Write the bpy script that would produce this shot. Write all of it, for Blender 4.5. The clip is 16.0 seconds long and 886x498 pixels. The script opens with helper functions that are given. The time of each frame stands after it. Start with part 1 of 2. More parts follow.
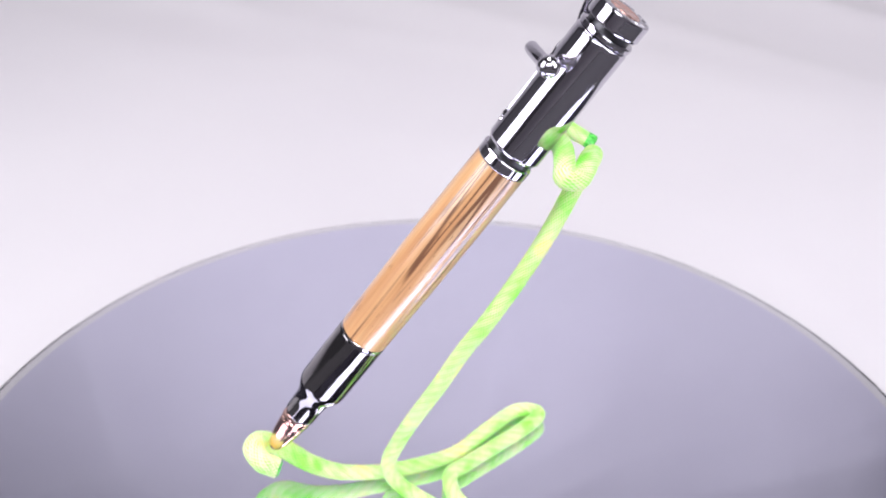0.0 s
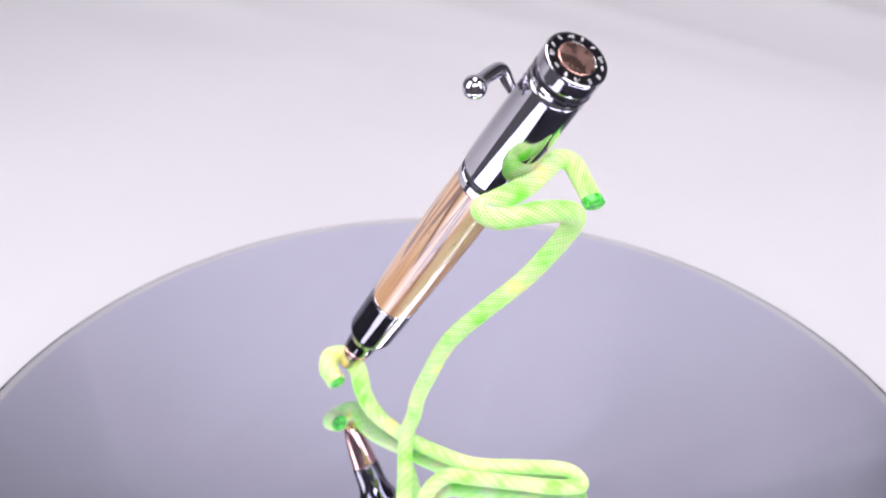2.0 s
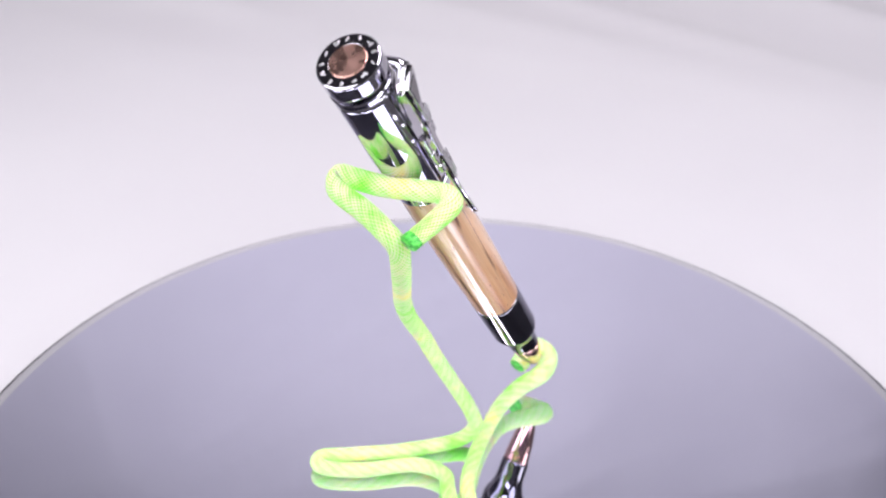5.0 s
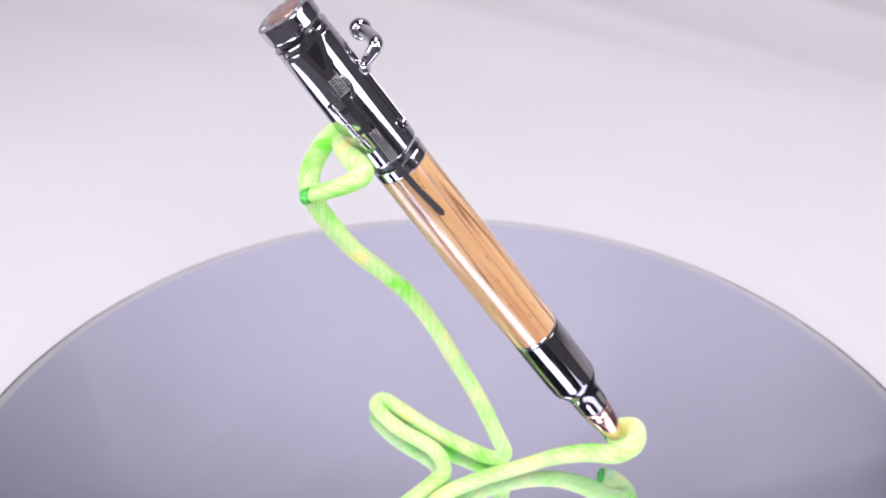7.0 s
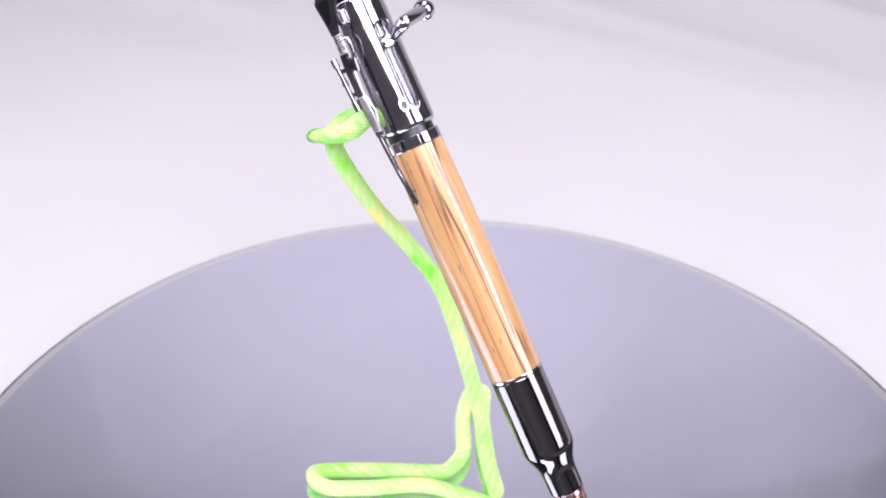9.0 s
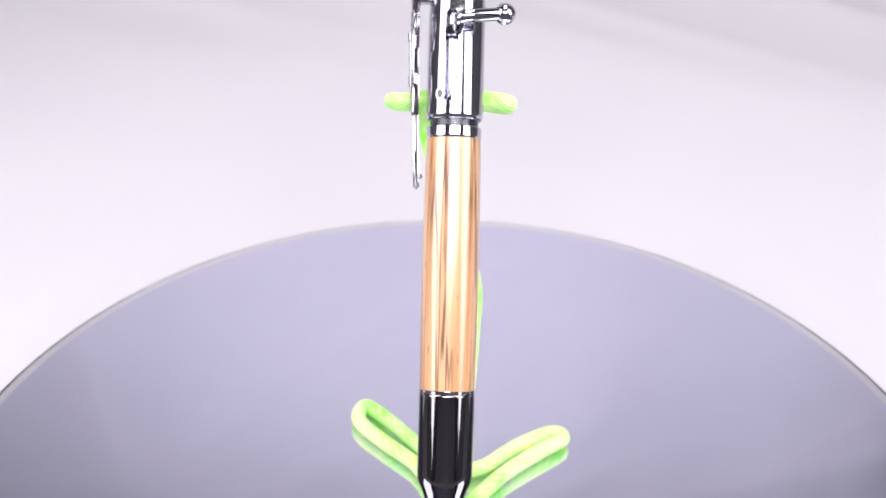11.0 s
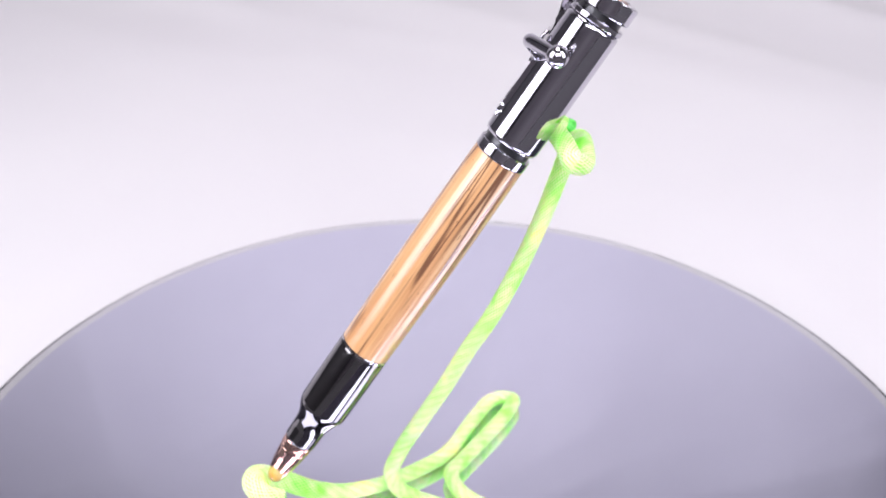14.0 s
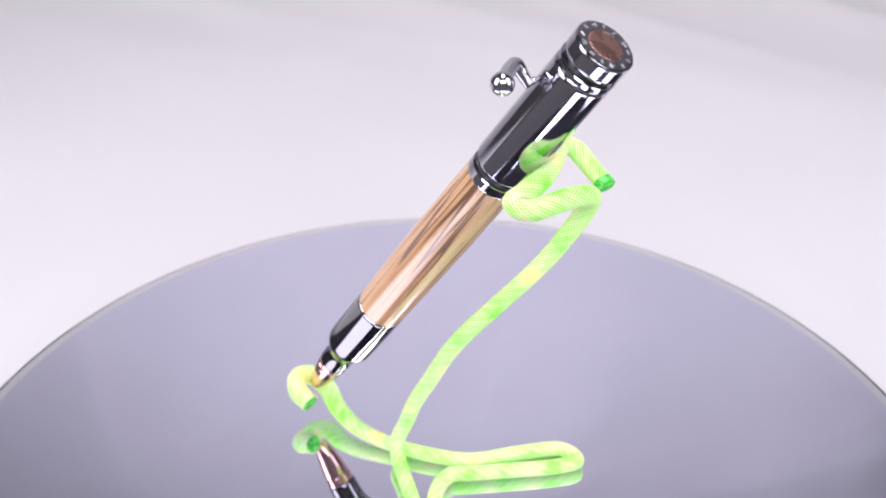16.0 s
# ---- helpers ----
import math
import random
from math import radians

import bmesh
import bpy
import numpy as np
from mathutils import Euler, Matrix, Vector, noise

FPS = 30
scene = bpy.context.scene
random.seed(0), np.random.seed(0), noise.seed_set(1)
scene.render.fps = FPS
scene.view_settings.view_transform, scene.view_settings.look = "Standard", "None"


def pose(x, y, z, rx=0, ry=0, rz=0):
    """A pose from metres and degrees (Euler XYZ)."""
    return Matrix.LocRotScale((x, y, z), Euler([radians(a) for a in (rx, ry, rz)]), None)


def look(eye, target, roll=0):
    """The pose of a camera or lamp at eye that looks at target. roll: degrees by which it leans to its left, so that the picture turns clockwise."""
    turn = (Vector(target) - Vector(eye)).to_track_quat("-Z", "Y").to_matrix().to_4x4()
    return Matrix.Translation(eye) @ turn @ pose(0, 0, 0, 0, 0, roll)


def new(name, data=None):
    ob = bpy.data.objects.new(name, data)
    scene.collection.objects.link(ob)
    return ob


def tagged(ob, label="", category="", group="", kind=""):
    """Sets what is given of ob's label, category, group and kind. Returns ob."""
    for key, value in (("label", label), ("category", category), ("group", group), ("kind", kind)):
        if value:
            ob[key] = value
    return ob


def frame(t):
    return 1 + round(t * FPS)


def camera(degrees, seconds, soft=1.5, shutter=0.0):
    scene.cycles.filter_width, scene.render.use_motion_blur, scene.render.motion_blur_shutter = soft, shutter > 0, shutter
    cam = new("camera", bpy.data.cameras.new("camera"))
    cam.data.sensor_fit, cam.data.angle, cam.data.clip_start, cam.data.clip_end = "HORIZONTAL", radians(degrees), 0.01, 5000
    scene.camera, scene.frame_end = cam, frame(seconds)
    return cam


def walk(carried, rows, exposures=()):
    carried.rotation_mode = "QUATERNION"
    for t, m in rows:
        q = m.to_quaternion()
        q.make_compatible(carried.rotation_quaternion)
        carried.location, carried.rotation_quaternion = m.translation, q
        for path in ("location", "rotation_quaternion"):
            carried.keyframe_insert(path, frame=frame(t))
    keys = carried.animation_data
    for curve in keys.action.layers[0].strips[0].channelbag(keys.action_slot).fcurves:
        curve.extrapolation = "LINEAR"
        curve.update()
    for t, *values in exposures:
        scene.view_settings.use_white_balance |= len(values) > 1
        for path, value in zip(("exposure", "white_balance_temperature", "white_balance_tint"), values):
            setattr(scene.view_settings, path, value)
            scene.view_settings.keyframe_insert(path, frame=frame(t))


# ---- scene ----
MM = 0.001
RATE = -24.654          # degrees a second, clockwise seen from above

# camera on its stand
cam = camera(45.6, 16.0, soft=1.9)
cam.data.dof.use_dof = True
cam.data.dof.focus_distance = 0.222
cam.data.dof.aperture_fstop = 22.0
EYE = Vector((0.0, -0.19919, 0.19858))
AIM = EYE + Vector((-0.00735, 0.84283, -0.53809))
walk(cam, [(0.0, look(EYE, AIM, 0.62)), (16.0, look(EYE, AIM, 0.62))], [(0.0, -0.03), (0.5, -0.07), (1.0, -0.09), (2.5, -0.05), (4.0, -0.04), (6.5, -0.10), (8.0, -0.08), (9.0, 0.0), (11.5, 0.06), (13.5, 0.06), (14.5, 0.0), (15.5, -0.06), (16.0, -0.06)])

# dim room light behind the studio lamps
world = bpy.data.worlds.new("room_light")
scene.world = world
world.use_nodes = True
world.node_tree.nodes["Background"].inputs[0].default_value = (0.02, 0.02, 0.022, 1)
world.node_tree.nodes["Background"].inputs[1].default_value = 1.0


def softbox(name, eye, target, sx, sy, watts, colour):
    data = bpy.data.lights.new(name, "AREA")
    data.shape, data.size, data.size_y = "RECTANGLE", sx, sy
    data.energy, data.color = watts, colour
    lamp = new(name, data)
    lamp.matrix_world = look(eye, target)
    return lamp


LIGHT = (0.957, 0.942, 1.0)
WARM = (1.0, 0.925, 0.99)
softbox("overhead_softbox", (0.03, 0.09, 0.76), (0.03, 0.09, 0), 0.20, 0.34, 3.35, WARM)
softbox("left_softbox", (-0.54, -0.22, 0.44), (0, 0.0, 0.08), 0.40, 0.66, 4.0, LIGHT)
softbox("right_softbox", (0.50, -0.25, 0.44), (0, 0.0, 0.06), 0.30, 0.66, 3.35, LIGHT)
softbox("front_softbox", (0.05, -0.60, 0.62), (0, 0.0, 0.06), 0.60, 0.24, 4.6, LIGHT)


# ---- materials ----
def material(name, colour=(0.5, 0.5, 0.5), rough=0.5, metal=0.0, coat=0.0):
    m = bpy.data.materials.new(name)
    m.use_nodes = True
    b = m.node_tree.nodes["Principled BSDF"]
    b.inputs["Base Color"].default_value = (*colour, 1)
    b.inputs["Roughness"].default_value = rough
    b.inputs["Metallic"].default_value = metal
    b.inputs["Coat Weight"].default_value = coat
    b.inputs["Coat Roughness"].default_value = 0.04
    return m, m.node_tree.nodes, m.node_tree.links, b


def coords(nodes, links, scale):
    c = nodes.new("ShaderNodeTexCoord")
    mp = nodes.new("ShaderNodeMapping")
    mp.inputs["Scale"].default_value = scale
    links.new(c.outputs["Object"], mp.inputs["Vector"])
    return mp.outputs["Vector"]


def noise_tex(nodes, links, vec, scale, detail=4.0, rough=0.55, dist=0.0):
    n = nodes.new("ShaderNodeTexNoise")
    n.inputs["Scale"].default_value = scale
    n.inputs["Detail"].default_value = detail
    n.inputs["Roughness"].default_value = rough
    n.inputs["Distortion"].default_value = dist
    links.new(vec, n.inputs["Vector"])
    return n.outputs["Fac"]


def ramp(nodes, links, fac, stops):
    r = nodes.new("ShaderNodeValToRGB")
    el = r.color_ramp.elements
    while len(el) < len(stops):
        el.new(0.5)
    for e, (pos, col) in zip(el, stops):
        e.position = pos
        e.color = (*col, 1)
    links.new(fac, r.inputs["Fac"])
    return r.outputs["Color"]


def mix(nodes, links, fac, a, b, mode="MIX"):
    m = nodes.new("ShaderNodeMix")
    m.data_type, m.blend_type = "RGBA", mode
    for sock, val in ((m.inputs[0], fac), (m.inputs[6], a), (m.inputs[7], b)):
        if isinstance(val, (int, float)):
            sock.default_value = val
        elif isinstance(val, tuple):
            sock.default_value = (*val, 1)
        else:
            links.new(val, sock)
    return m.outputs[2]


def bump(nodes, links, fac, bsdf, strength, dist):
    b = nodes.new("ShaderNodeBump")
    b.inputs["Strength"].default_value = strength
    b.inputs["Distance"].default_value = dist
    links.new(fac, b.inputs["Height"])
    links.new(b.outputs["Normal"], bsdf.inputs["Normal"])


def grey(v):
    return (v, v, v)


def plated(name, colour, rough):
    m, n, l, b = material(name, colour, rough, 1.0)
    v = coords(n, l, (1, 1, 1))
    smear = noise_tex(n, l, v, 260.0, 5.0, 0.6)
    l.new(ramp(n, l, smear, [(0.35, grey(rough * 0.7)), (0.75, grey(rough * 1.9))]), b.inputs["Roughness"])
    fine = noise_tex(n, l, v, 90.0, 2.0)
    bump(n, l, fine, b, 0.05, 0.0004)
    return m


def plaster(name, colour):
    m, n, l, b = material(name, colour, 0.9)
    v = coords(n, l, (1, 1, 1))
    k = noise_tex(n, l, v, 3.0, 5.0)
    dark = tuple(c * 0.8 for c in colour)
    l.new(ramp(n, l, k, [(0.3, dark), (0.7, colour)]), b.inputs["Base Color"])
    bump(n, l, noise_tex(n, l, v, 120.0), b, 0.2, 0.002)
    return m


CHROME = plated("gunmetal_chrome", (0.54, 0.525, 0.58), 0.065)
DARK_CHROME = plated("black_chrome", (0.24, 0.23, 0.24), 0.06)
COPPER = plated("copper_plate", (0.82, 0.52, 0.45), 0.14)
BRUSHED_COPPER = plated("brushed_copper", (0.73, 0.43, 0.36), 0.24)
# the barrel's gunmetal, darkened to paint the dark reflections on the clip
SHADED_CLIP = plated("shaded_gunmetal_clip", (0.46, 0.445, 0.48), 0.08)
# chrome again, lightened so raised stamping and studs look as if catching light
LIT_CHROME = plated("lit_chrome_stamping", (0.74, 0.73, 0.75), 0.30)
# near-black metal whose colour holds the shade of grooves and the catch hole
RECESS_SHADE = plated("shaded_metal_recess", (0.10, 0.10, 0.11), 0.30)


def make_wood():
    m, n, l, b = material("zebrawood", rough=0.34, coat=1.0)
    b.inputs["Coat Roughness"].default_value = 0.2
    b.inputs["Coat IOR"].default_value = 1.85
    vein = noise_tex(n, l, coords(n, l, (1, 0.35, 0.03)), 420.0, 3.0, 0.55, 0.4)
    body = ramp(n, l, vein, [(0.28, (0.50, 0.25, 0.12)), (0.38, (0.78, 0.43, 0.20)), (0.55, (0.87, 0.54, 0.275)), (0.68, (0.93, 0.66, 0.39))])
    slow = noise_tex(n, l, coords(n, l, (1, 1, 0.08)), 150.0, 2.0)
    body = mix(n, l, 1.0, body, ramp(n, l, slow, [(0.33, (0.88, 0.78, 0.68)), (0.62, (1.0, 1.0, 1.0))]), "MULTIPLY")
    figure = noise_tex(n, l, coords(n, l, (1, 1, 0.026)), 300.0, 2.5, 0.5, 0.4)
    halo = ramp(n, l, figure, [(0.40, grey(0.0)), (0.49, grey(0.45)), (0.53, grey(0.35)), (0.62, grey(0.0))])
    body = mix(n, l, halo, body, (0.52, 0.24, 0.11))
    line = ramp(n, l, figure, [(0.460, grey(0.0)), (0.484, grey(1.0)), (0.508, grey(1.0)), (0.524, grey(0.0))])
    gate = ramp(n, l, noise_tex(n, l, coords(n, l, (1, 1, 0.12)), 260.0, 2.0), [(0.40, grey(0.25)), (0.52, grey(1.0))])
    body = mix(n, l, mix(n, l, 1.0, line, gate, "MULTIPLY"), body, (0.20, 0.085, 0.040))
    grain = noise_tex(n, l, coords(n, l, (1, 1, 0.03)), 2600.0, 2.0)
    body = mix(n, l, 0.8, body, ramp(n, l, grain, [(0.35, (0.88, 0.84, 0.78)), (0.6, (1, 1, 1))]), "MULTIPLY")
    pore = noise_tex(n, l, coords(n, l, (1, 1, 0.12)), 2500.0, 2.0, 0.5)
    mask = ramp(n, l, pore, [(0.26, grey(0.85)), (0.32, grey(0.0))])
    body = mix(n, l, mask, body, (0.16, 0.07, 0.03))
    l.new(body, b.inputs["Base Color"])
    bump(n, l, pore, b, 0.10, 0.0001)
    return m


WOOD = make_wood()


def make_cord():
    m, n, l, b = material("neon_cord", rough=0.62)
    v = coords(n, l, (1, 1, 1))
    patch = noise_tex(n, l, v, 120.0, 2.0, 0.5, 0.2)
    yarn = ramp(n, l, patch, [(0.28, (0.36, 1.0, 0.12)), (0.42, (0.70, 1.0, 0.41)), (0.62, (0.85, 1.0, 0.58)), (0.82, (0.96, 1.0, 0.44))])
    # deeper colours that paint the shade between stitches, laid in where the relief is low
    groove_shade = ramp(n, l, patch, [(0.36, (0.08, 0.86, 0.01)), (0.48, (0.20, 0.95, 0.03)), (0.60, (0.38, 0.96, 0.06)), (0.74, (0.86, 0.88, 0.04))])
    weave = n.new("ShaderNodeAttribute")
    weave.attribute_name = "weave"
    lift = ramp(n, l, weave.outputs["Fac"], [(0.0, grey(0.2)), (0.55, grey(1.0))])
    base = mix(n, l, lift, groove_shade, yarn)
    thread = noise_tex(n, l, v, 2400.0, 2.0)
    tint = ramp(n, l, thread, [(0.3, (0.9, 0.95, 0.8)), (0.6, (1, 1, 1))])
    l.new(mix(n, l, 0.6, base, tint, "MULTIPLY"), b.inputs["Base Color"])
    b.inputs["Sheen Weight"].default_value = 0.5
    b.inputs["Sheen Roughness"].default_value = 0.4
    b.inputs["Sheen Tint"].default_value = (0.75, 1.0, 0.4, 1)
    b.inputs["Subsurface Weight"].default_value = 0.85
    b.inputs["Subsurface Radius"].default_value = (0.6, 1.0, 0.25)
    b.inputs["Subsurface Scale"].default_value = 0.004
    bump(n, l, thread, b, 0.25, 0.0001)
    return m


CORD = make_cord()


def make_melt():
    m, n, l, b = material("melted_green_end", rough=0.3)
    v = coords(n, l, (1, 1, 1))
    k = noise_tex(n, l, v, 900.0, 3.0)
    l.new(ramp(n, l, k, [(0.35, (0.02, 0.32, 0.03)), (0.62, (0.16, 0.85, 0.12))]), b.inputs["Base Color"])
    bump(n, l, k, b, 0.6, 0.0004)
    return m


MELT = make_melt()


def make_cloth():
    m, n, l, b = material("white_cloth", rough=0.9)
    v = coords(n, l, (1, 1, 1))
    soft = noise_tex(n, l, v, 5.0, 3.0)
    base = ramp(n, l, soft, [(0.3, (0.565, 0.552, 0.578)), (0.7, (0.60, 0.588, 0.61))])
    speck = noise_tex(n, l, v, 55.0, 1.0)
    base = mix(n, l, ramp(n, l, speck, [(0.80, grey(0.0)), (0.86, grey(0.35))]), base, (0.42, 0.40, 0.40))
    l.new(base, b.inputs["Base Color"])
    weave = noise_tex(n, l, v, 1800.0, 2.0)
    bump(n, l, weave, b, 0.12, 0.0002)
    return m


CLOTH = make_cloth()


def make_mirror():
    m, n, l, b = material("silvered_mirror", (0.835, 0.835, 1.0), 0.0, 1.0)
    v = coords(n, l, (1, 1, 1))
    film = noise_tex(n, l, v, 45.0, 5.0, 0.65)
    l.new(ramp(n, l, film, [(0.45, grey(0.0)), (0.8, grey(0.035))]), b.inputs["Roughness"])
    return m


MIRROR = make_mirror()
BEVEL = plated("bevelled_mirror_border", (0.97, 0.97, 1.0), 0.12)
BEVEL.node_tree.nodes["Principled BSDF"].inputs["Metallic"].default_value = 0.95
# ground glass coloured dark for the contact shadow and dark reflections along the rim
GROUND_SHADE = plated("shaded_ground_glass", (0.045, 0.045, 0.055), 0.25)
EDGE = material("dark_glass_edge", (0.05, 0.055, 0.06), 0.25)[0]


WALL = plaster("grey_wall_paint", (0.19, 0.185, 0.20))
# pale only to brighten reflections in the metal, for the unseen south wall
BOUNCE_WALL = plaster("pale_bounce_wall", (0.74, 0.71, 0.76))
TABLE = plaster("dark_table_board", (0.07, 0.067, 0.074))


# ---- mesh helpers ----
def part(name, bm, mat, parent=None, label="", smooth=True, m=None):
    me = bpy.data.meshes.new(name)
    bm.normal_update()
    bm.to_mesh(me)
    bm.free()
    me.materials.append(mat)
    for f in me.polygons:
        f.use_smooth = smooth
    if smooth:
        me.set_sharp_from_angle(angle=radians(35))
    ob = new(name, me)
    if parent is not None:
        ob.parent = parent
    if m is not None:
        ob.matrix_basis = m
    return tagged(ob, label)


def lathe(profile, segs=96, close_start=True, close_end=True):
    """Turns (station, radius) pairs, in mm, round the z axis."""
    bm = bmesh.new()
    rings = []
    full = [profile[0]]
    for (z0, r0), (z1, r1) in zip(profile, profile[1:]):
        if abs(z1 - z0) > 2.0:
            n = int(abs(z1 - z0) / 2.5) + 1
            cuts = [0.25 / abs(z1 - z0)] + [k / n for k in range(1, n)] + [1 - 0.25 / abs(z1 - z0)]
            full += [(z0 + (z1 - z0) * c, r0 + (r1 - r0) * c) for c in cuts]
        full.append((z1, r1))
    for z, r in full:
        rings.append([bm.verts.new((r * MM * math.cos(2 * math.pi * i / segs), r * MM * math.sin(2 * math.pi * i / segs), z * MM)) for i in range(segs)])
    for a, b in zip(rings, rings[1:]):
        for i in range(segs):
            j = (i + 1) % segs
            bm.faces.new((a[i], a[j], b[j], b[i]))
    if close_start:
        bm.faces.new(rings[0][::-1])
    if close_end:
        bm.faces.new(rings[-1])
    bmesh.ops.recalc_face_normals(bm, faces=bm.faces)
    return bm


def spline(points, step):
    """Even points along a smooth curve through the given ones."""
    pts = [Vector(q) for q in points]
    pts = [pts[0] * 2 - pts[1]] + pts + [pts[-1] * 2 - pts[-2]]
    out = []
    for a, b, c, d in zip(pts, pts[1:], pts[2:], pts[3:]):
        for k in range(40):
            s = k / 40
            out.append(0.5 * (2 * b + (c - a) * s + (2 * a - 5 * b + 4 * c - d) * s * s + (3 * b - a - 3 * c + d) * s ** 3))
    out.append(pts[-2])
    xyz = np.array([tuple(q) for q in out])
    for _ in range(12):
        xyz[1:-1] = xyz[1:-1] * 0.5 + (xyz[:-2] + xyz[2:]) * 0.25
    d = np.concatenate([[0], np.cumsum(np.linalg.norm(np.diff(xyz, axis=0), axis=1))])
    n = int(d[-1] / step)
    at = np.linspace(0, d[-1], n + 1)
    return np.stack([np.interp(at, d, xyz[:, k]) for k in range(3)], 1), at


def tube(points, radius, segs, step, braid=0.0, taper=None, flat=None):
    """A round tube along a curve; braid is the relief of a woven sheath."""
    path, at = spline(points, step)
    tan = np.gradient(path, axis=0)
    tan /= np.linalg.norm(tan, axis=1)[:, None]
    side = np.cross(tan[0], (0.3, 0.9, 0.2))
    side /= np.linalg.norm(side)
    th = np.arange(segs) * 2 * np.pi / segs
    verts, heights = [], []
    for i in range(len(path)):
        side = side - tan[i] * (side @ tan[i])
        side /= np.linalg.norm(side)
        up = np.cross(tan[i], side)
        r = np.full(segs, radius)
        if taper is not None:
            r = r * taper(at[i] / at[-1])
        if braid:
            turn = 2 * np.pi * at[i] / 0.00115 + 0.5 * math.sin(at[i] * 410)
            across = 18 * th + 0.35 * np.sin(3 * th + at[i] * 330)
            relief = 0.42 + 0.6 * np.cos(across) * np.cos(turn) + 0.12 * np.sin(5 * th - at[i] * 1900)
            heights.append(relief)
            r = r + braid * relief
        ring = np.outer(np.cos(th) * r, side) + np.outer(np.sin(th) * r, up)
        if flat is not None:
            thin = np.array((0.0, 0.0, 1.0)) - tan[i] * tan[i][2]
            thin /= np.linalg.norm(thin)
            ring = ring - np.outer(ring @ thin, thin) * (1 - flat(at[i] / at[-1]))
        verts.append(path[i] + ring)
    n = len(path)
    idx = np.arange(n * segs).reshape(n, segs)
    nxt = np.roll(idx, -1, axis=1)
    quads = np.stack([idx[:-1], nxt[:-1], nxt[1:], idx[1:]], -1).reshape(-1, 4).tolist()
    me = bpy.data.meshes.new("tube")
    me.from_pydata(np.concatenate(verts).tolist(), [], quads + [idx[0][::-1].tolist(), idx[-1].tolist()])
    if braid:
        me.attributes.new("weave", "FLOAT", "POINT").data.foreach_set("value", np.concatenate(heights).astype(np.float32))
    bm = bmesh.new()
    bm.from_mesh(me)
    bpy.data.meshes.remove(me)
    return bm


def plate(outline, thick, bevel=0.15):
    """A flat piece cut to an outline of (z, y) mm pairs, as thick as given along x, its edges eased."""
    bm = bmesh.new()
    low = [bm.verts.new((-thick * MM / 2, y * MM, z * MM)) for z, y in outline]
    high = [bm.verts.new((thick * MM / 2, y * MM, z * MM)) for z, y in outline]
    n = len(outline)
    bm.faces.new(low)
    bm.faces.new(high[::-1])
    for i in range(n):
        j = (i + 1) % n
        bm.faces.new((low[i], high[i], high[j], low[j]))
    bmesh.ops.recalc_face_normals(bm, faces=bm.faces)
    bmesh.ops.bevel(bm, geom=list(bm.edges), offset=bevel * MM, segments=2, affect="EDGES", clamp_overlap=True)
    return bm


def block(x0, x1, y0, y1, z0, z1, bevel=0.0):
    bm = bmesh.new()
    bmesh.ops.create_cube(bm, size=1.0, matrix=Matrix.Translation(((x0 + x1) / 2, (y0 + y1) / 2, (z0 + z1) / 2)) @ Matrix.Diagonal((x1 - x0, y1 - y0, z1 - z0, 1)))
    if bevel:
        bmesh.ops.bevel(bm, geom=list(bm.edges), offset=bevel, segments=2, affect="EDGES", clamp_overlap=True)
    return bm


# ---- the room round the table ----
def room():
    for name, dims in (("wall_north", (-1.0, 1.0, 0.95, 1.0, -0.76, 1.35)), ("wall_south", (-1.0, 1.0, -1.2, -1.15, -0.76, 1.35)),
                       ("wall_west", (-1.0, -0.95, -1.15, 0.95, -0.76, 1.35)), ("wall_east", (0.95, 1.0, -1.15, 0.95, -0.76, 1.35)),
                       ("floor", (-1.0, 1.0, -1.2, 1.0, -0.86, -0.76)), ("ceiling", (-1.0, 1.0, -1.2, 1.0, 1.35, 1.40))):
        # unseen wall behind the camera, added pale as a reflector for the chrome
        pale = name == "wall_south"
        w = part(name, block(*dims), BOUNCE_WALL if pale else WALL, smooth=False)
        tagged(w, ("unseen pale light-bouncing studio " if pale else "plain grey painted studio ") + name.split("_")[0], name.split("_")[0], kind="structure")
    table = tagged(new("table"), "dark table half covered by the white backdrop cloth", "table")
    part("tabletop", block(-0.82, 0.82, -0.55, 0.75, -0.034, -0.0058, 0.003), TABLE, table, smooth=False)
    for sx in (-0.77, 0.77):
        for sy in (-0.50, 0.70):
            part("leg", block(sx - 0.025, sx + 0.025, sy - 0.025, sy + 0.025, -0.76, -0.034, 0.002), TABLE, table, smooth=False)


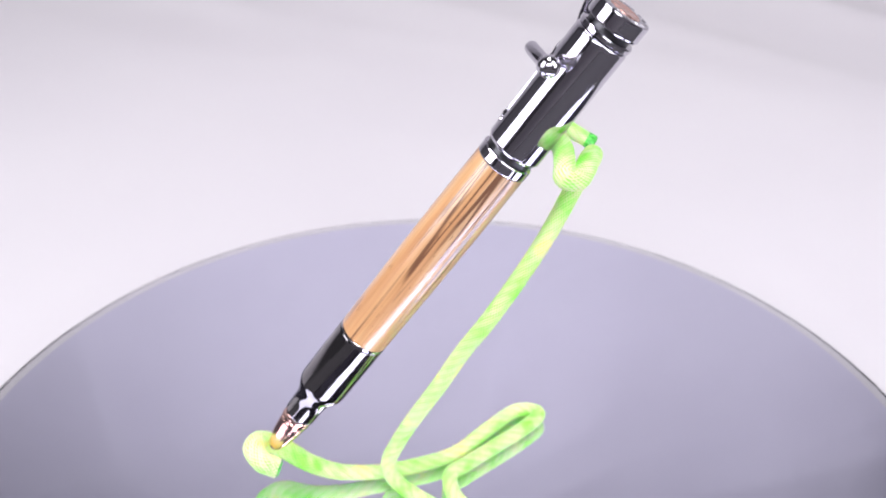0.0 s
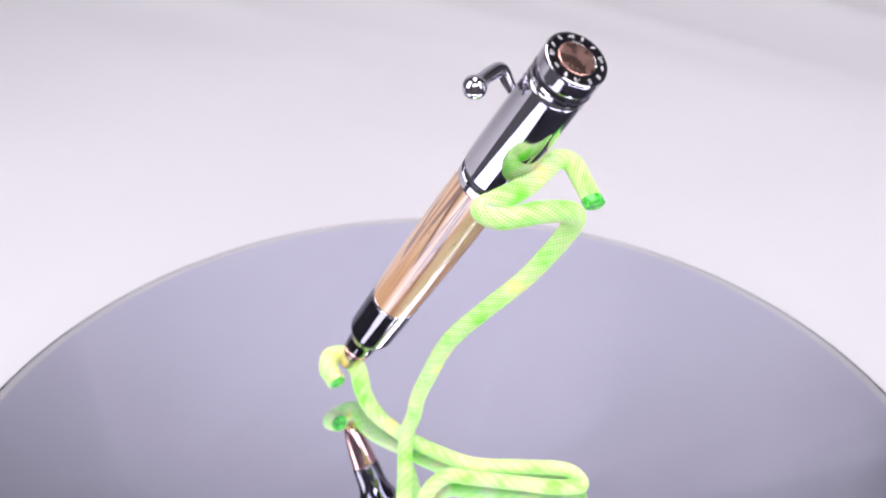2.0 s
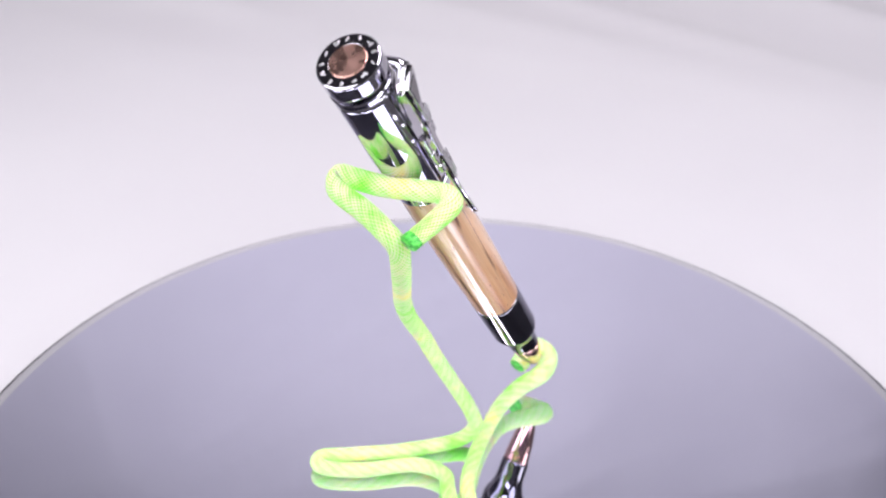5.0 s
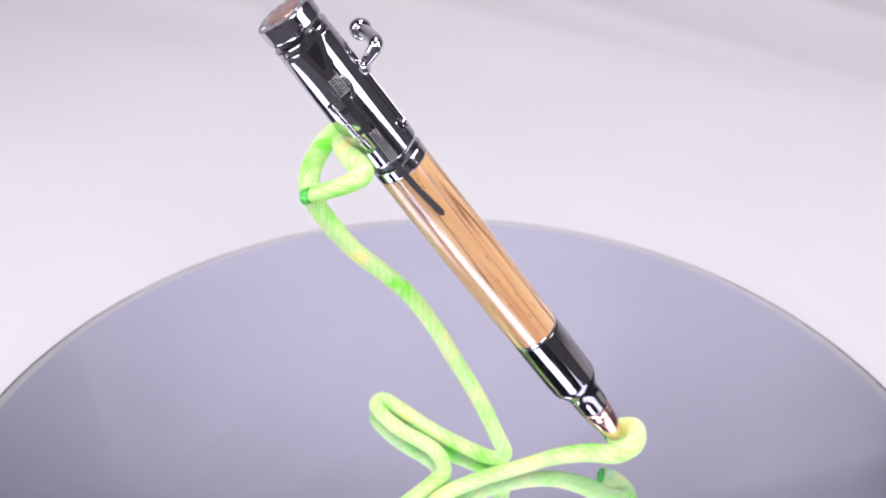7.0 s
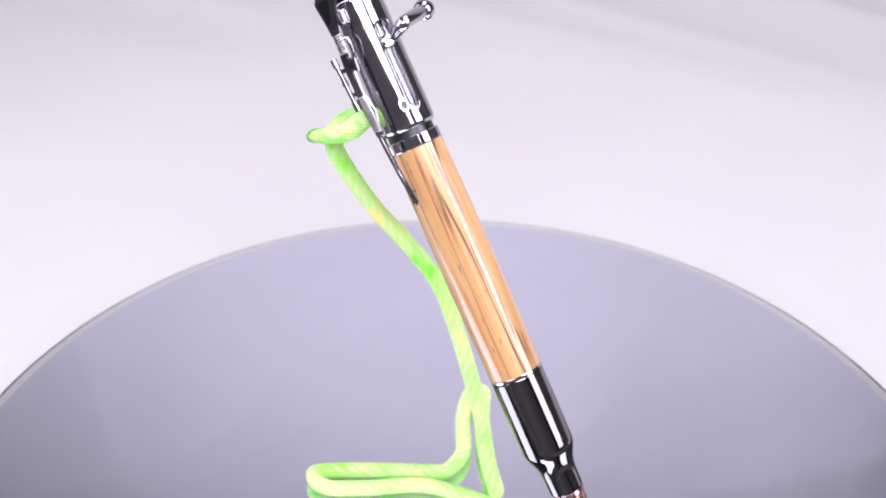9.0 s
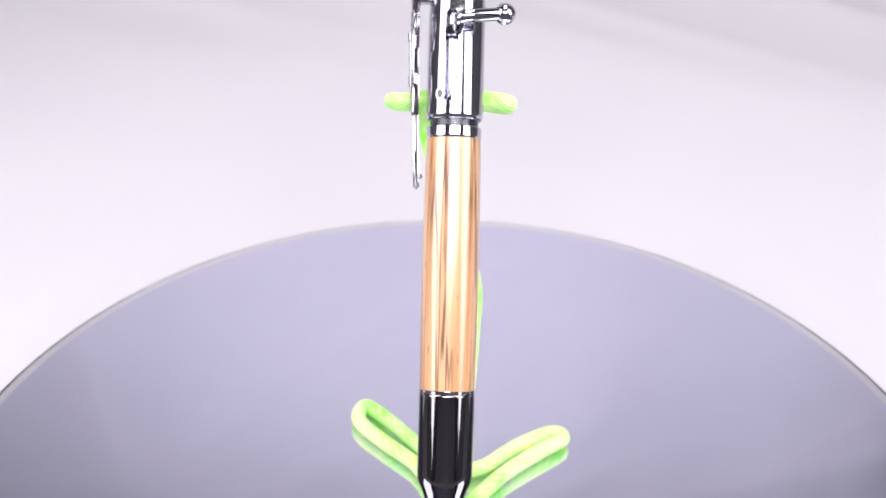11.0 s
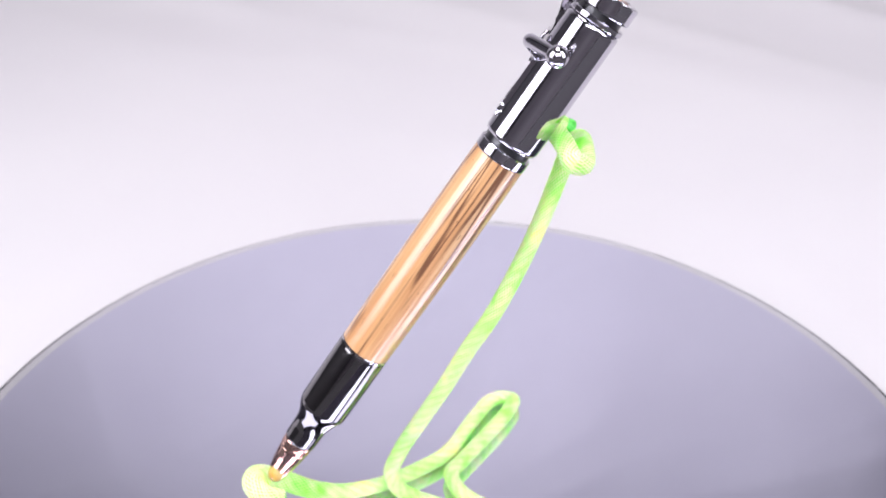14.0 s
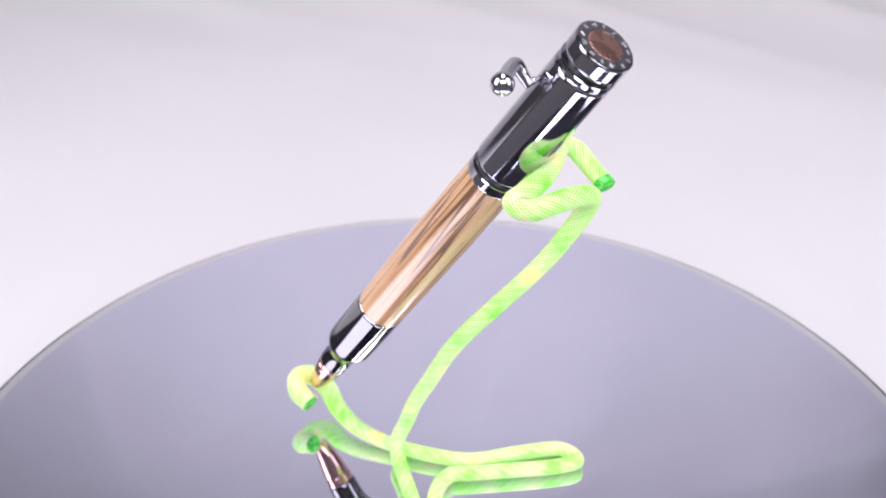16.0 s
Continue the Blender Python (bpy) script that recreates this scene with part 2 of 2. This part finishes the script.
def backdrop():
    """A white sheet that lies on the table and sweeps up behind it, with soft creases."""
    prof = [(0.013 + 0.01 * i, -0.0045) for i in range(45)]
    cy, rad = 0.46, 0.20
    prof += [(cy + rad * math.sin(a), -0.0045 + rad * (1 - math.cos(a))) for a in np.linspace(0, math.pi / 2, 48)[1:]]
    prof += [(cy + rad, -0.0045 + rad + 0.0125 * i) for i in range(1, 119)]
    bm = bmesh.new()
    rows = []
    nx = 280
    run = 0.15
    for k, (y, z) in enumerate(prof):
        a = prof[max(k - 1, 0)]
        run += math.hypot(y - a[0], z - a[1])
        b = prof[min(k + 1, len(prof) - 1)]
        t = Vector((0, b[0] - a[0], b[1] - a[1])).normalized()
        nrm = Vector((0, -t.z, t.y))
        row = []
        for i in range(nx + 1):
            x = -0.80 + 1.6 * i / nx
            far = min(max((run - 0.30) / 0.25, 0.0), 1.0)
            soft = 1 - abs(noise.noise(Vector((x * 1.2 + run * 1.0, run * 5.5 + x * 3.4, 3.1))))
            fine = 1 - abs(noise.noise(Vector((x * 1.8 - run * 1.2, run * 12.0 + x * 8.0, 9.4))))
            sharp = 1 - abs(noise.noise(Vector((x * 1.5 + run * 0.8, run * 9.0 + x * 5.0, 21.3))))
            h = (0.0032 * sharp ** 14 + 0.0056 * soft ** 4 + 0.0048 * fine ** 5) * far
            fold = 1 - abs(noise.noise(Vector((x * 6.0 + 0.8 * run, run * 0.7, 7.7))))
            h += 0.016 * fold ** 3 * min(max((run - 0.72) / 0.3, 0.0), 1.0)
            q = Vector((x, y, z)) + nrm * h
            row.append(bm.verts.new(q))
        rows.append(row)
    for a, b in zip(rows, rows[1:]):
        for i in range(nx):
            bm.faces.new((a[i], a[i + 1], b[i + 1], b[i]))
    ob = part("backdrop", bm, CLOTH)
    sol = ob.modifiers.new("thickness", "SOLIDIFY")
    sol.thickness, sol.offset = 0.0012, -1.0
    tagged(ob, "white creased backdrop cloth sweeping up behind the table", "backdrop cloth", kind="structure")


def mirror_disc():
    thing = tagged(new("mirror_plate"), "round silvered mirror with polished rim on white cloth", "mirror")
    off = pose(-0.0009, 0.0000, 0)
    part("mirror_face", lathe([(-1.0, 129.4), (0.0, 129.4)], 256), MIRROR, thing, "silvered mirror face", m=off)
    part("bevelled_rim", lathe([(-0.01, 129.4), (-0.04, 129.7), (-0.30, 132.3)], 256, False, False), BEVEL, thing, "bright bevelled mirror border", m=off)
    part("ground_edge", lathe([(-0.30, 132.3), (-0.5, 133.0), (-0.8, 133.5), (-1.1, 133.55)], 256, False, False), GROUND_SHADE, thing, "polished glass chamfer with edge shadow in its colour", m=off)
    part("glass_edge", lathe([(-1.1, 133.55), (-4.3, 133.55), (-4.3, 120.0)], 256, False, True), EDGE, thing, "dark ground glass edge", m=off)
    return thing


# ---- the pen ----
HEAD = Vector((0.03332, -0.00012, 0.12757))
AXIS = Vector((-0.55470, 0.00050, -0.83205)).normalized()
E1 = AXIS.cross(Vector((0, 1, 0))).normalized()
E2 = AXIS.cross(E1)
PEN = Matrix.Translation(HEAD) @ Matrix((E1, E2, AXIS)).transposed().to_4x4()


def around(deg, r):
    """The pose of a piece that faces outward from the pen's axis: x outward, y round it, z to the tip."""
    return PEN @ pose(0, 0, 0, 0, 0, deg) @ pose(r * MM, 0, 0)


SLOT = 189.0            # degrees round the pen


def slotted_barrel():
    """The barrel with the rounded channel of the bolt sunk into it."""
    prof = [(6.6, 5.5), (6.8, 5.85), (7.2, 6.08), (7.6, 6.15)] + [(7.8 + 0.15 * k, 6.15 + 0.001 * k) for k in range(190)] + [(36.4, 6.18), (36.8, 6.05), (37.0, 5.8), (37.05, 5.3)]
    bm = lathe(prof, 288)
    half = 1.45
    for v in bm.verts:
        r, z = math.hypot(v.co.x, v.co.y) / MM, v.co.z / MM
        if r < 6.1 or z < 11.0 or z > 36.0:
            continue
        d = (math.degrees(math.atan2(v.co.y, v.co.x)) - SLOT + 180) % 360 - 180
        across = radians(d) * r
        along = max(z - (33.6 - half), (13.4 + half) - z, 0.0)
        inside = half - math.hypot(across, along)
        if inside > 0:
            k = (r - 1.5 * min(inside / 0.32, 1.0)) / r
            v.co.x *= k
            v.co.y *= k
    return bm


def pen_body(pen):
    part("end_cap", lathe([(0.30, 3.69), (0.02, 3.70), (0.0, 3.74), (0.0, 3.84), (0.0, 5.6), (0.0, 5.75), (0.12, 6.02), (0.45, 6.15), (3.5, 6.15), (3.85, 6.0), (4.0, 5.6), (4.05, 5.0)], close_start=False), CHROME, pen, "polished end cap stamped like a cartridge base", m=PEN)
    part("primer_disc", lathe([(-0.10, 2.4), (-0.10, 3.3), (-0.10, 3.5), (-0.05, 3.6), (0.03, 3.64), (0.5, 3.68)]), BRUSHED_COPPER, pen, "round copper primer disc", m=PEN)
    part("cap_groove", lathe([(3.9, 4.95), (5.7, 4.95)]), RECESS_SHADE, pen, "turned groove with shade in its colour", m=PEN)
    part("collar", lathe([(5.2, 5.0), (5.25, 5.9), (5.45, 6.12), (6.3, 6.12), (6.5, 5.95), (6.6, 5.5)]), CHROME, pen, m=PEN)
    part("barrel", slotted_barrel(), CHROME, pen, "polished gunmetal chrome barrel", m=PEN)
    part("neck_groove", lathe([(37.0, 5.3), (39.0, 5.3)]), RECESS_SHADE, pen, "turned groove with shade in its colour", m=PEN)
    part("centre_band", lathe([(38.4, 5.3), (38.45, 5.85), (38.65, 6.06), (40.8, 6.06), (41.0, 5.95), (41.05, 5.5)]), CHROME, pen, m=PEN)
    wood = [(41.0, 5.3), (41.05, 5.98)] + [(41.05 + 55.0 * k / 24, 5.98 + 0.25 * math.sin(math.pi * (k / 24) ** 0.9) + 0.06 * k / 24) for k in range(1, 25)] + [(96.1, 5.3)]
    part("wooden_sleeve", lathe(wood, 128), WOOD, pen, "glossy zebrawood sleeve with dark streaks", m=PEN)
    part("lower_band", lathe([(96.0, 5.4), (96.05, 5.98), (96.2, 6.1), (96.7, 6.1), (96.85, 5.95)]), CHROME, pen, m=PEN)
    shell = [(96.8, 5.5), (96.85, 6.0), (97.1, 6.1), (104.0, 6.12), (115.0, 6.05), (116.0, 5.92), (117.2, 5.45), (118.6, 4.8), (119.8, 4.38), (121.0, 4.15), (122.5, 4.05), (126.3, 3.98), (126.6, 3.85), (126.7, 3.4)]
    part("cartridge_shell", lathe(shell), DARK_CHROME, pen, "black chrome bottlenecked cartridge shell", m=PEN)
    tip = [(126.5, 3.3), (126.6, 3.66), (127.0, 3.78), (127.7, 3.74), (127.9, 3.52), (128.2, 3.52), (128.4, 3.72), (129.1, 3.70), (129.3, 3.50), (129.6, 3.56),
           (132.0, 3.34), (134.5, 2.98), (136.5, 2.62), (138.3, 2.22), (139.3, 1.85), (139.9, 1.4), (140.1, 0.8)]
    part("bullet_tip", lathe(tip), COPPER, pen, "copper bullet nose with two grooves", m=PEN)

    # raised stamping round the copper disc, too small to read
    for k in range(13):
        a = 360 * k / 13 + 9
        for q in range(1 + k % 3 % 2):
            w = (0.24, 0.14, 0.20, 0.16)[k % 4]
            part("stamped_bar", block(-0.00048, 0.00048, -w * MM, w * MM, -0.00018, 0.0001, 0.00006), LIT_CHROME, pen, m=PEN @ pose(0, 0, 0, 0, 0, a + 6 * q) @ pose(0.00495, 0, 0) @ pose(0, 0, 0, 0, 0, (0, 35, -20, 80)[(k + q) % 4]))


def pen_bolt(pen):
    slot = SLOT
    part("bolt_rod", lathe([(13.8, 0.3), (14.0, 0.42), (32.0, 0.42), (32.3, 0.25)], 32), CHROME, pen, "thin rod in the bolt channel", m=around(slot, 5.05))
    catch = part("slot_catch", lathe([(-0.3, 1.2), (0.25, 1.2), (0.4, 1.05), (0.4, 0.75), (0.25, 0.62)], 40, True, False), CHROME, pen, "small oval catch", m=around(slot + 21, 6.05) @ pose(0, 0, 0.0318, 0, 90, 0) @ Matrix.Diagonal((1.35, 0.95, 1, 1)))
    # solid dark disc that paints the shade inside the hole
    part("catch_hole", lathe([(0.0, 0.7), (0.3, 0.7)], 32), RECESS_SHADE, catch)
    arm = [(-4.8, 0.1, 18.6), (-6.6, 0.4, 17.9), (-8.6, 0.7, 17.2), (-10.2, 1.0, 16.5), (-10.7, 2.0, 16.1), (-10.4, 4.0, 15.8), (-9.6, 6.8, 15.4), (-8.5, 10.0, 14.9)]
    part("bolt_handle", tube([tuple(c * MM for c in q) for q in arm], 1.5 * MM, 32, 0.2 * MM, taper=lambda s: 0.72 + 0.30 * min(max((s - 0.15) / 0.25, 0.0), 1.0) - 0.06 * s), CHROME, pen, "curved bolt handle", m=PEN)
    part("handle_root", lathe([(0, 1.5), (0.4, 1.55), (0.9, 1.4), (1.3, 1.1)], 40), CHROME, pen, m=around(slot, 5.8) @ pose(0, 0, 0.0182, 0, 90, 0))
    bm = bmesh.new()
    bmesh.ops.create_uvsphere(bm, u_segments=48, v_segments=32, radius=2.35 * MM)
    part("bolt_knob", bm, CHROME, pen, "round polished bolt knob", m=PEN @ pose(-0.0083, 0.0103, 0.0149))


def studs(spots, x):
    """Small pointed studs standing on a plane at x, at (z, y) spots, all in mm."""
    bm = bmesh.new()
    for z, y in spots:
        c = [bm.verts.new(((x - 0.05) * MM, (y + b) * MM, (z + a) * MM)) for a, b in ((-0.26, 0), (0, -0.24), (0.26, 0), (0, 0.24))]
        top = bm.verts.new(((x + 0.28) * MM, y * MM, z * MM))
        for k in range(4):
            bm.faces.new((c[k], c[(k + 1) % 4], top))
    bmesh.ops.recalc_face_normals(bm, faces=bm.faces)
    return bm


def pen_clip(pen):
    """A clip shaped like a small hunting gun: stock, wrist, receiver, scope, forearm and long barrel."""
    deg, r = 253.0, 9.4
    at = around(deg, r) @ pose(0, 0, 0, 0, -1.1, 0)
    stock = [(4.9, 3.3), (3.6, 0.4), (3.3, -2.9), (6.5, -2.2), (10.5, -0.6), (13.4, 0.3), (17.0, 0.6), (17.4, 2.2), (14.0, 2.3), (10.0, 2.6)]
    clip = part("clip", plate(stock, 1.7, 0.7), SHADED_CLIP, pen, "gun-shaped pocket clip", m=at)
    here = Matrix.Identity(4)
    part("stock_inlay", plate([(5.9, 2.1), (5.1, -1.1), (7.2, -0.7), (10.6, 0.7), (10.8, 1.6)], 0.3, 0.12), DARK_CHROME, clip, m=pose(0.0008, 0, 0))
    part("clip_post", block(-0.0038, -0.0002, -0.0013, 0.0013, 0.0085, 0.0115, 0.0003), SHADED_CLIP, clip, m=here)
    part("receiver", plate([(16.8, 0.5), (16.8, 2.3), (20.0, 2.7), (28.6, 2.7), (28.6, 1.0), (22.0, 0.9)], 1.4, 0.25), SHADED_CLIP, clip, m=here)
    part("trigger_guard", tube([(0, 0.0006, 0.0140), (0, -0.0009, 0.0146), (0, -0.0010, 0.0166), (0, -0.0002, 0.0186), (0, 0.0008, 0.0190)], 0.42 * MM, 16, 0.12 * MM), SHADED_CLIP, clip, m=here)
    part("grip_checkering", studs([(13.2 + 0.55 * a, -0.1 + 0.5 * b) for a in range(8) for b in range(5)], 0.8), LIT_CHROME, clip, "raised checkered grip", m=here)
    part("ejector_plate", plate([(18.6, -0.6), (18.4, 0.6), (21.2, 0.7), (21.6, -0.3)], 0.9, 0.15), SHADED_CLIP, clip, m=here)
    scope = [(0.0001, 0.0046, 0.0172), (0.0001, 0.0044, 0.0205), (0.0001, 0.0042, 0.0255), (0.0001, 0.0039, 0.0292)]
    part("scope", tube(scope, 0.62 * MM, 24, 0.15 * MM, taper=lambda s: 1.3 if s < 0.16 or s > 0.8 else (1.15 if 0.42 < s < 0.52 else 0.85)), SHADED_CLIP, clip, m=here)
    for z in (0.0198, 0.0252):
        part("scope_mount", block(-0.0004, 0.0004, 0.0022, 0.0040, z, z + 0.0009, 0.0001), SHADED_CLIP, clip, m=here)
    part("forearm", plate([(26.2, 1.1), (26.6, 2.9), (35.4, 2.4), (36.4, 1.7), (35.8, 0.9), (30.0, 0.3)], 1.5, 0.3), SHADED_CLIP, clip, m=here)
    part("forearm_checkering", studs([(26.9 + 0.55 * a, 0.55 + 0.5 * b) for a in range(15) for b in range(4)], 0.74), LIT_CHROME, clip, "raised checkered forearm", m=here)
    bar = [(25.0, 2.9), (25.0, 1.5), (35.0, 1.15), (44.0, 0.6), (52.2, -0.3), (52.5, 1.0), (44.0, 1.95), (35.0, 2.55)]
    part("gun_barrel", plate(bar, 1.3, 0.45), SHADED_CLIP, clip, m=pose(-0.0002, 0, 0))
    part("clip_foot", lathe([(-0.9, 0.25), (-0.6, 0.5), (0, 0.55)], 24), SHADED_CLIP, clip, m=pose(-0.0007, 0.0005, 0.0495, 0, 90, 0))


def build_pen():
    pen = tagged(new("pen"), "bolt-action ballpoint pen in chrome, copper and zebrawood leaning on a cord", "pen")
    pen_body(pen)
    pen_bolt(pen)
    pen_clip(pen)
    return pen


# ---- the cord that holds it: hook behind the barrel, leg, two flat base loops, ring round the tip ----
def build_cord():
    hook = [(31.1, 11.0, 93.0), (25.3, 13.0, 95.6), (21.3, 13.9, 97.6), (19.4, 11.2, 98.2), (21.3, 5.6, 98.2), (23.1, -1.5, 97.8),
            (23.0, -8.2, 97.2), (22.8, -12.0, 96.6), (26.0, -9.9, 95.2), (28.9, -1.5, 94.9), (30.4, 4.8, 93.2), (29.5, 7.2, 89.8)]
    leg = [(27.0, 6.0, 84.0), (21.9, 2.4, 74.4), (15.5, -2.1, 65.1), (8.8, -5.4, 55.6), (3.2, -5.3, 46.5), (-2.2, -4.6, 35.8),
           (-7.8, -3.3, 25.0), (-12.5, -1.1, 14.1), (-15.1, -1.5, 6.4)]
    base = [(-11.5, -4.9, 2.4), (0.0, -14.4, 2.6), (9.0, -24.5, 2.8), (14.2, -30.6, 2.6), (16.6, -27.8, 2.4), (11.2, -18.5, 2.3),
            (2.5, -9.0, 2.5), (0.8, -0.8, 2.5), (4.6, 3.3, 2.3), (13.1, 10.8, 2.4), (21.3, 18.4, 2.3), (25.0, 23.8, 2.5), (19.0, 24.8, 2.5), (10.9, 17.2, 2.3)]
    ring = [(2.2, 7.7, 2.3), (-7.9, 2.9, 2.3), (-17.5, 0.2, 2.4), (-26.8, -1.4, 3.6), (-32.9, -1.0, 4.9), (-37.5, 0.3, 6.2),
            (-43.6, 3.1, 8.0), (-48.2, 2.4, 10.4), (-49.3, -1.8, 11.5), (-46.9, -4.4, 9.7), (-44.7, -4.3, 8.2), (-42.8, -4.5, 7.5)]
    line = [tuple(c * MM for c in q) for q in hook + leg + base + ring]
    cord = tagged(new("cord_stand"), "neon green and yellow braided cord bent into a pen stand", "cord")
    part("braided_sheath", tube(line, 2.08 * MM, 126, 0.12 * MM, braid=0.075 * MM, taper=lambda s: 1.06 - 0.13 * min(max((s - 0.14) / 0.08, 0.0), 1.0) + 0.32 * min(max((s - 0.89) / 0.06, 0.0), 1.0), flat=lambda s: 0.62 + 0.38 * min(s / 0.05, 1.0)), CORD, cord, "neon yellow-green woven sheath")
    for a, b, thin in ((line[0], line[1], 0.68), (line[-1], line[-2], 1.0)):
        a, b = Vector(a), Vector(b)
        out = (a - b).normalized()
        q = out.to_track_quat("Z", "Y").to_matrix().to_4x4()
        part("melted_end", lathe([(-1.6, 2.28), (-0.6, 2.36), (0.2, 2.3), (0.55, 1.7), (0.5, 0.8)], 40), MELT, cord, "dark green melted cut end", m=Matrix.Translation(a) @ q @ Matrix.Diagonal((1.0, thin, 1.0, 1.0)))
    return cord


room()
backdrop()
mirror_thing = mirror_disc()
pen_thing = build_pen()
cord_thing = build_cord()


def motions():
    turn = [(k / 10, pose(0, 0, 0, 0, 0, RATE * k / 10)) for k in range(161)]
    for thing in (mirror_thing, pen_thing, cord_thing):
        walk(thing, turn)


motions()
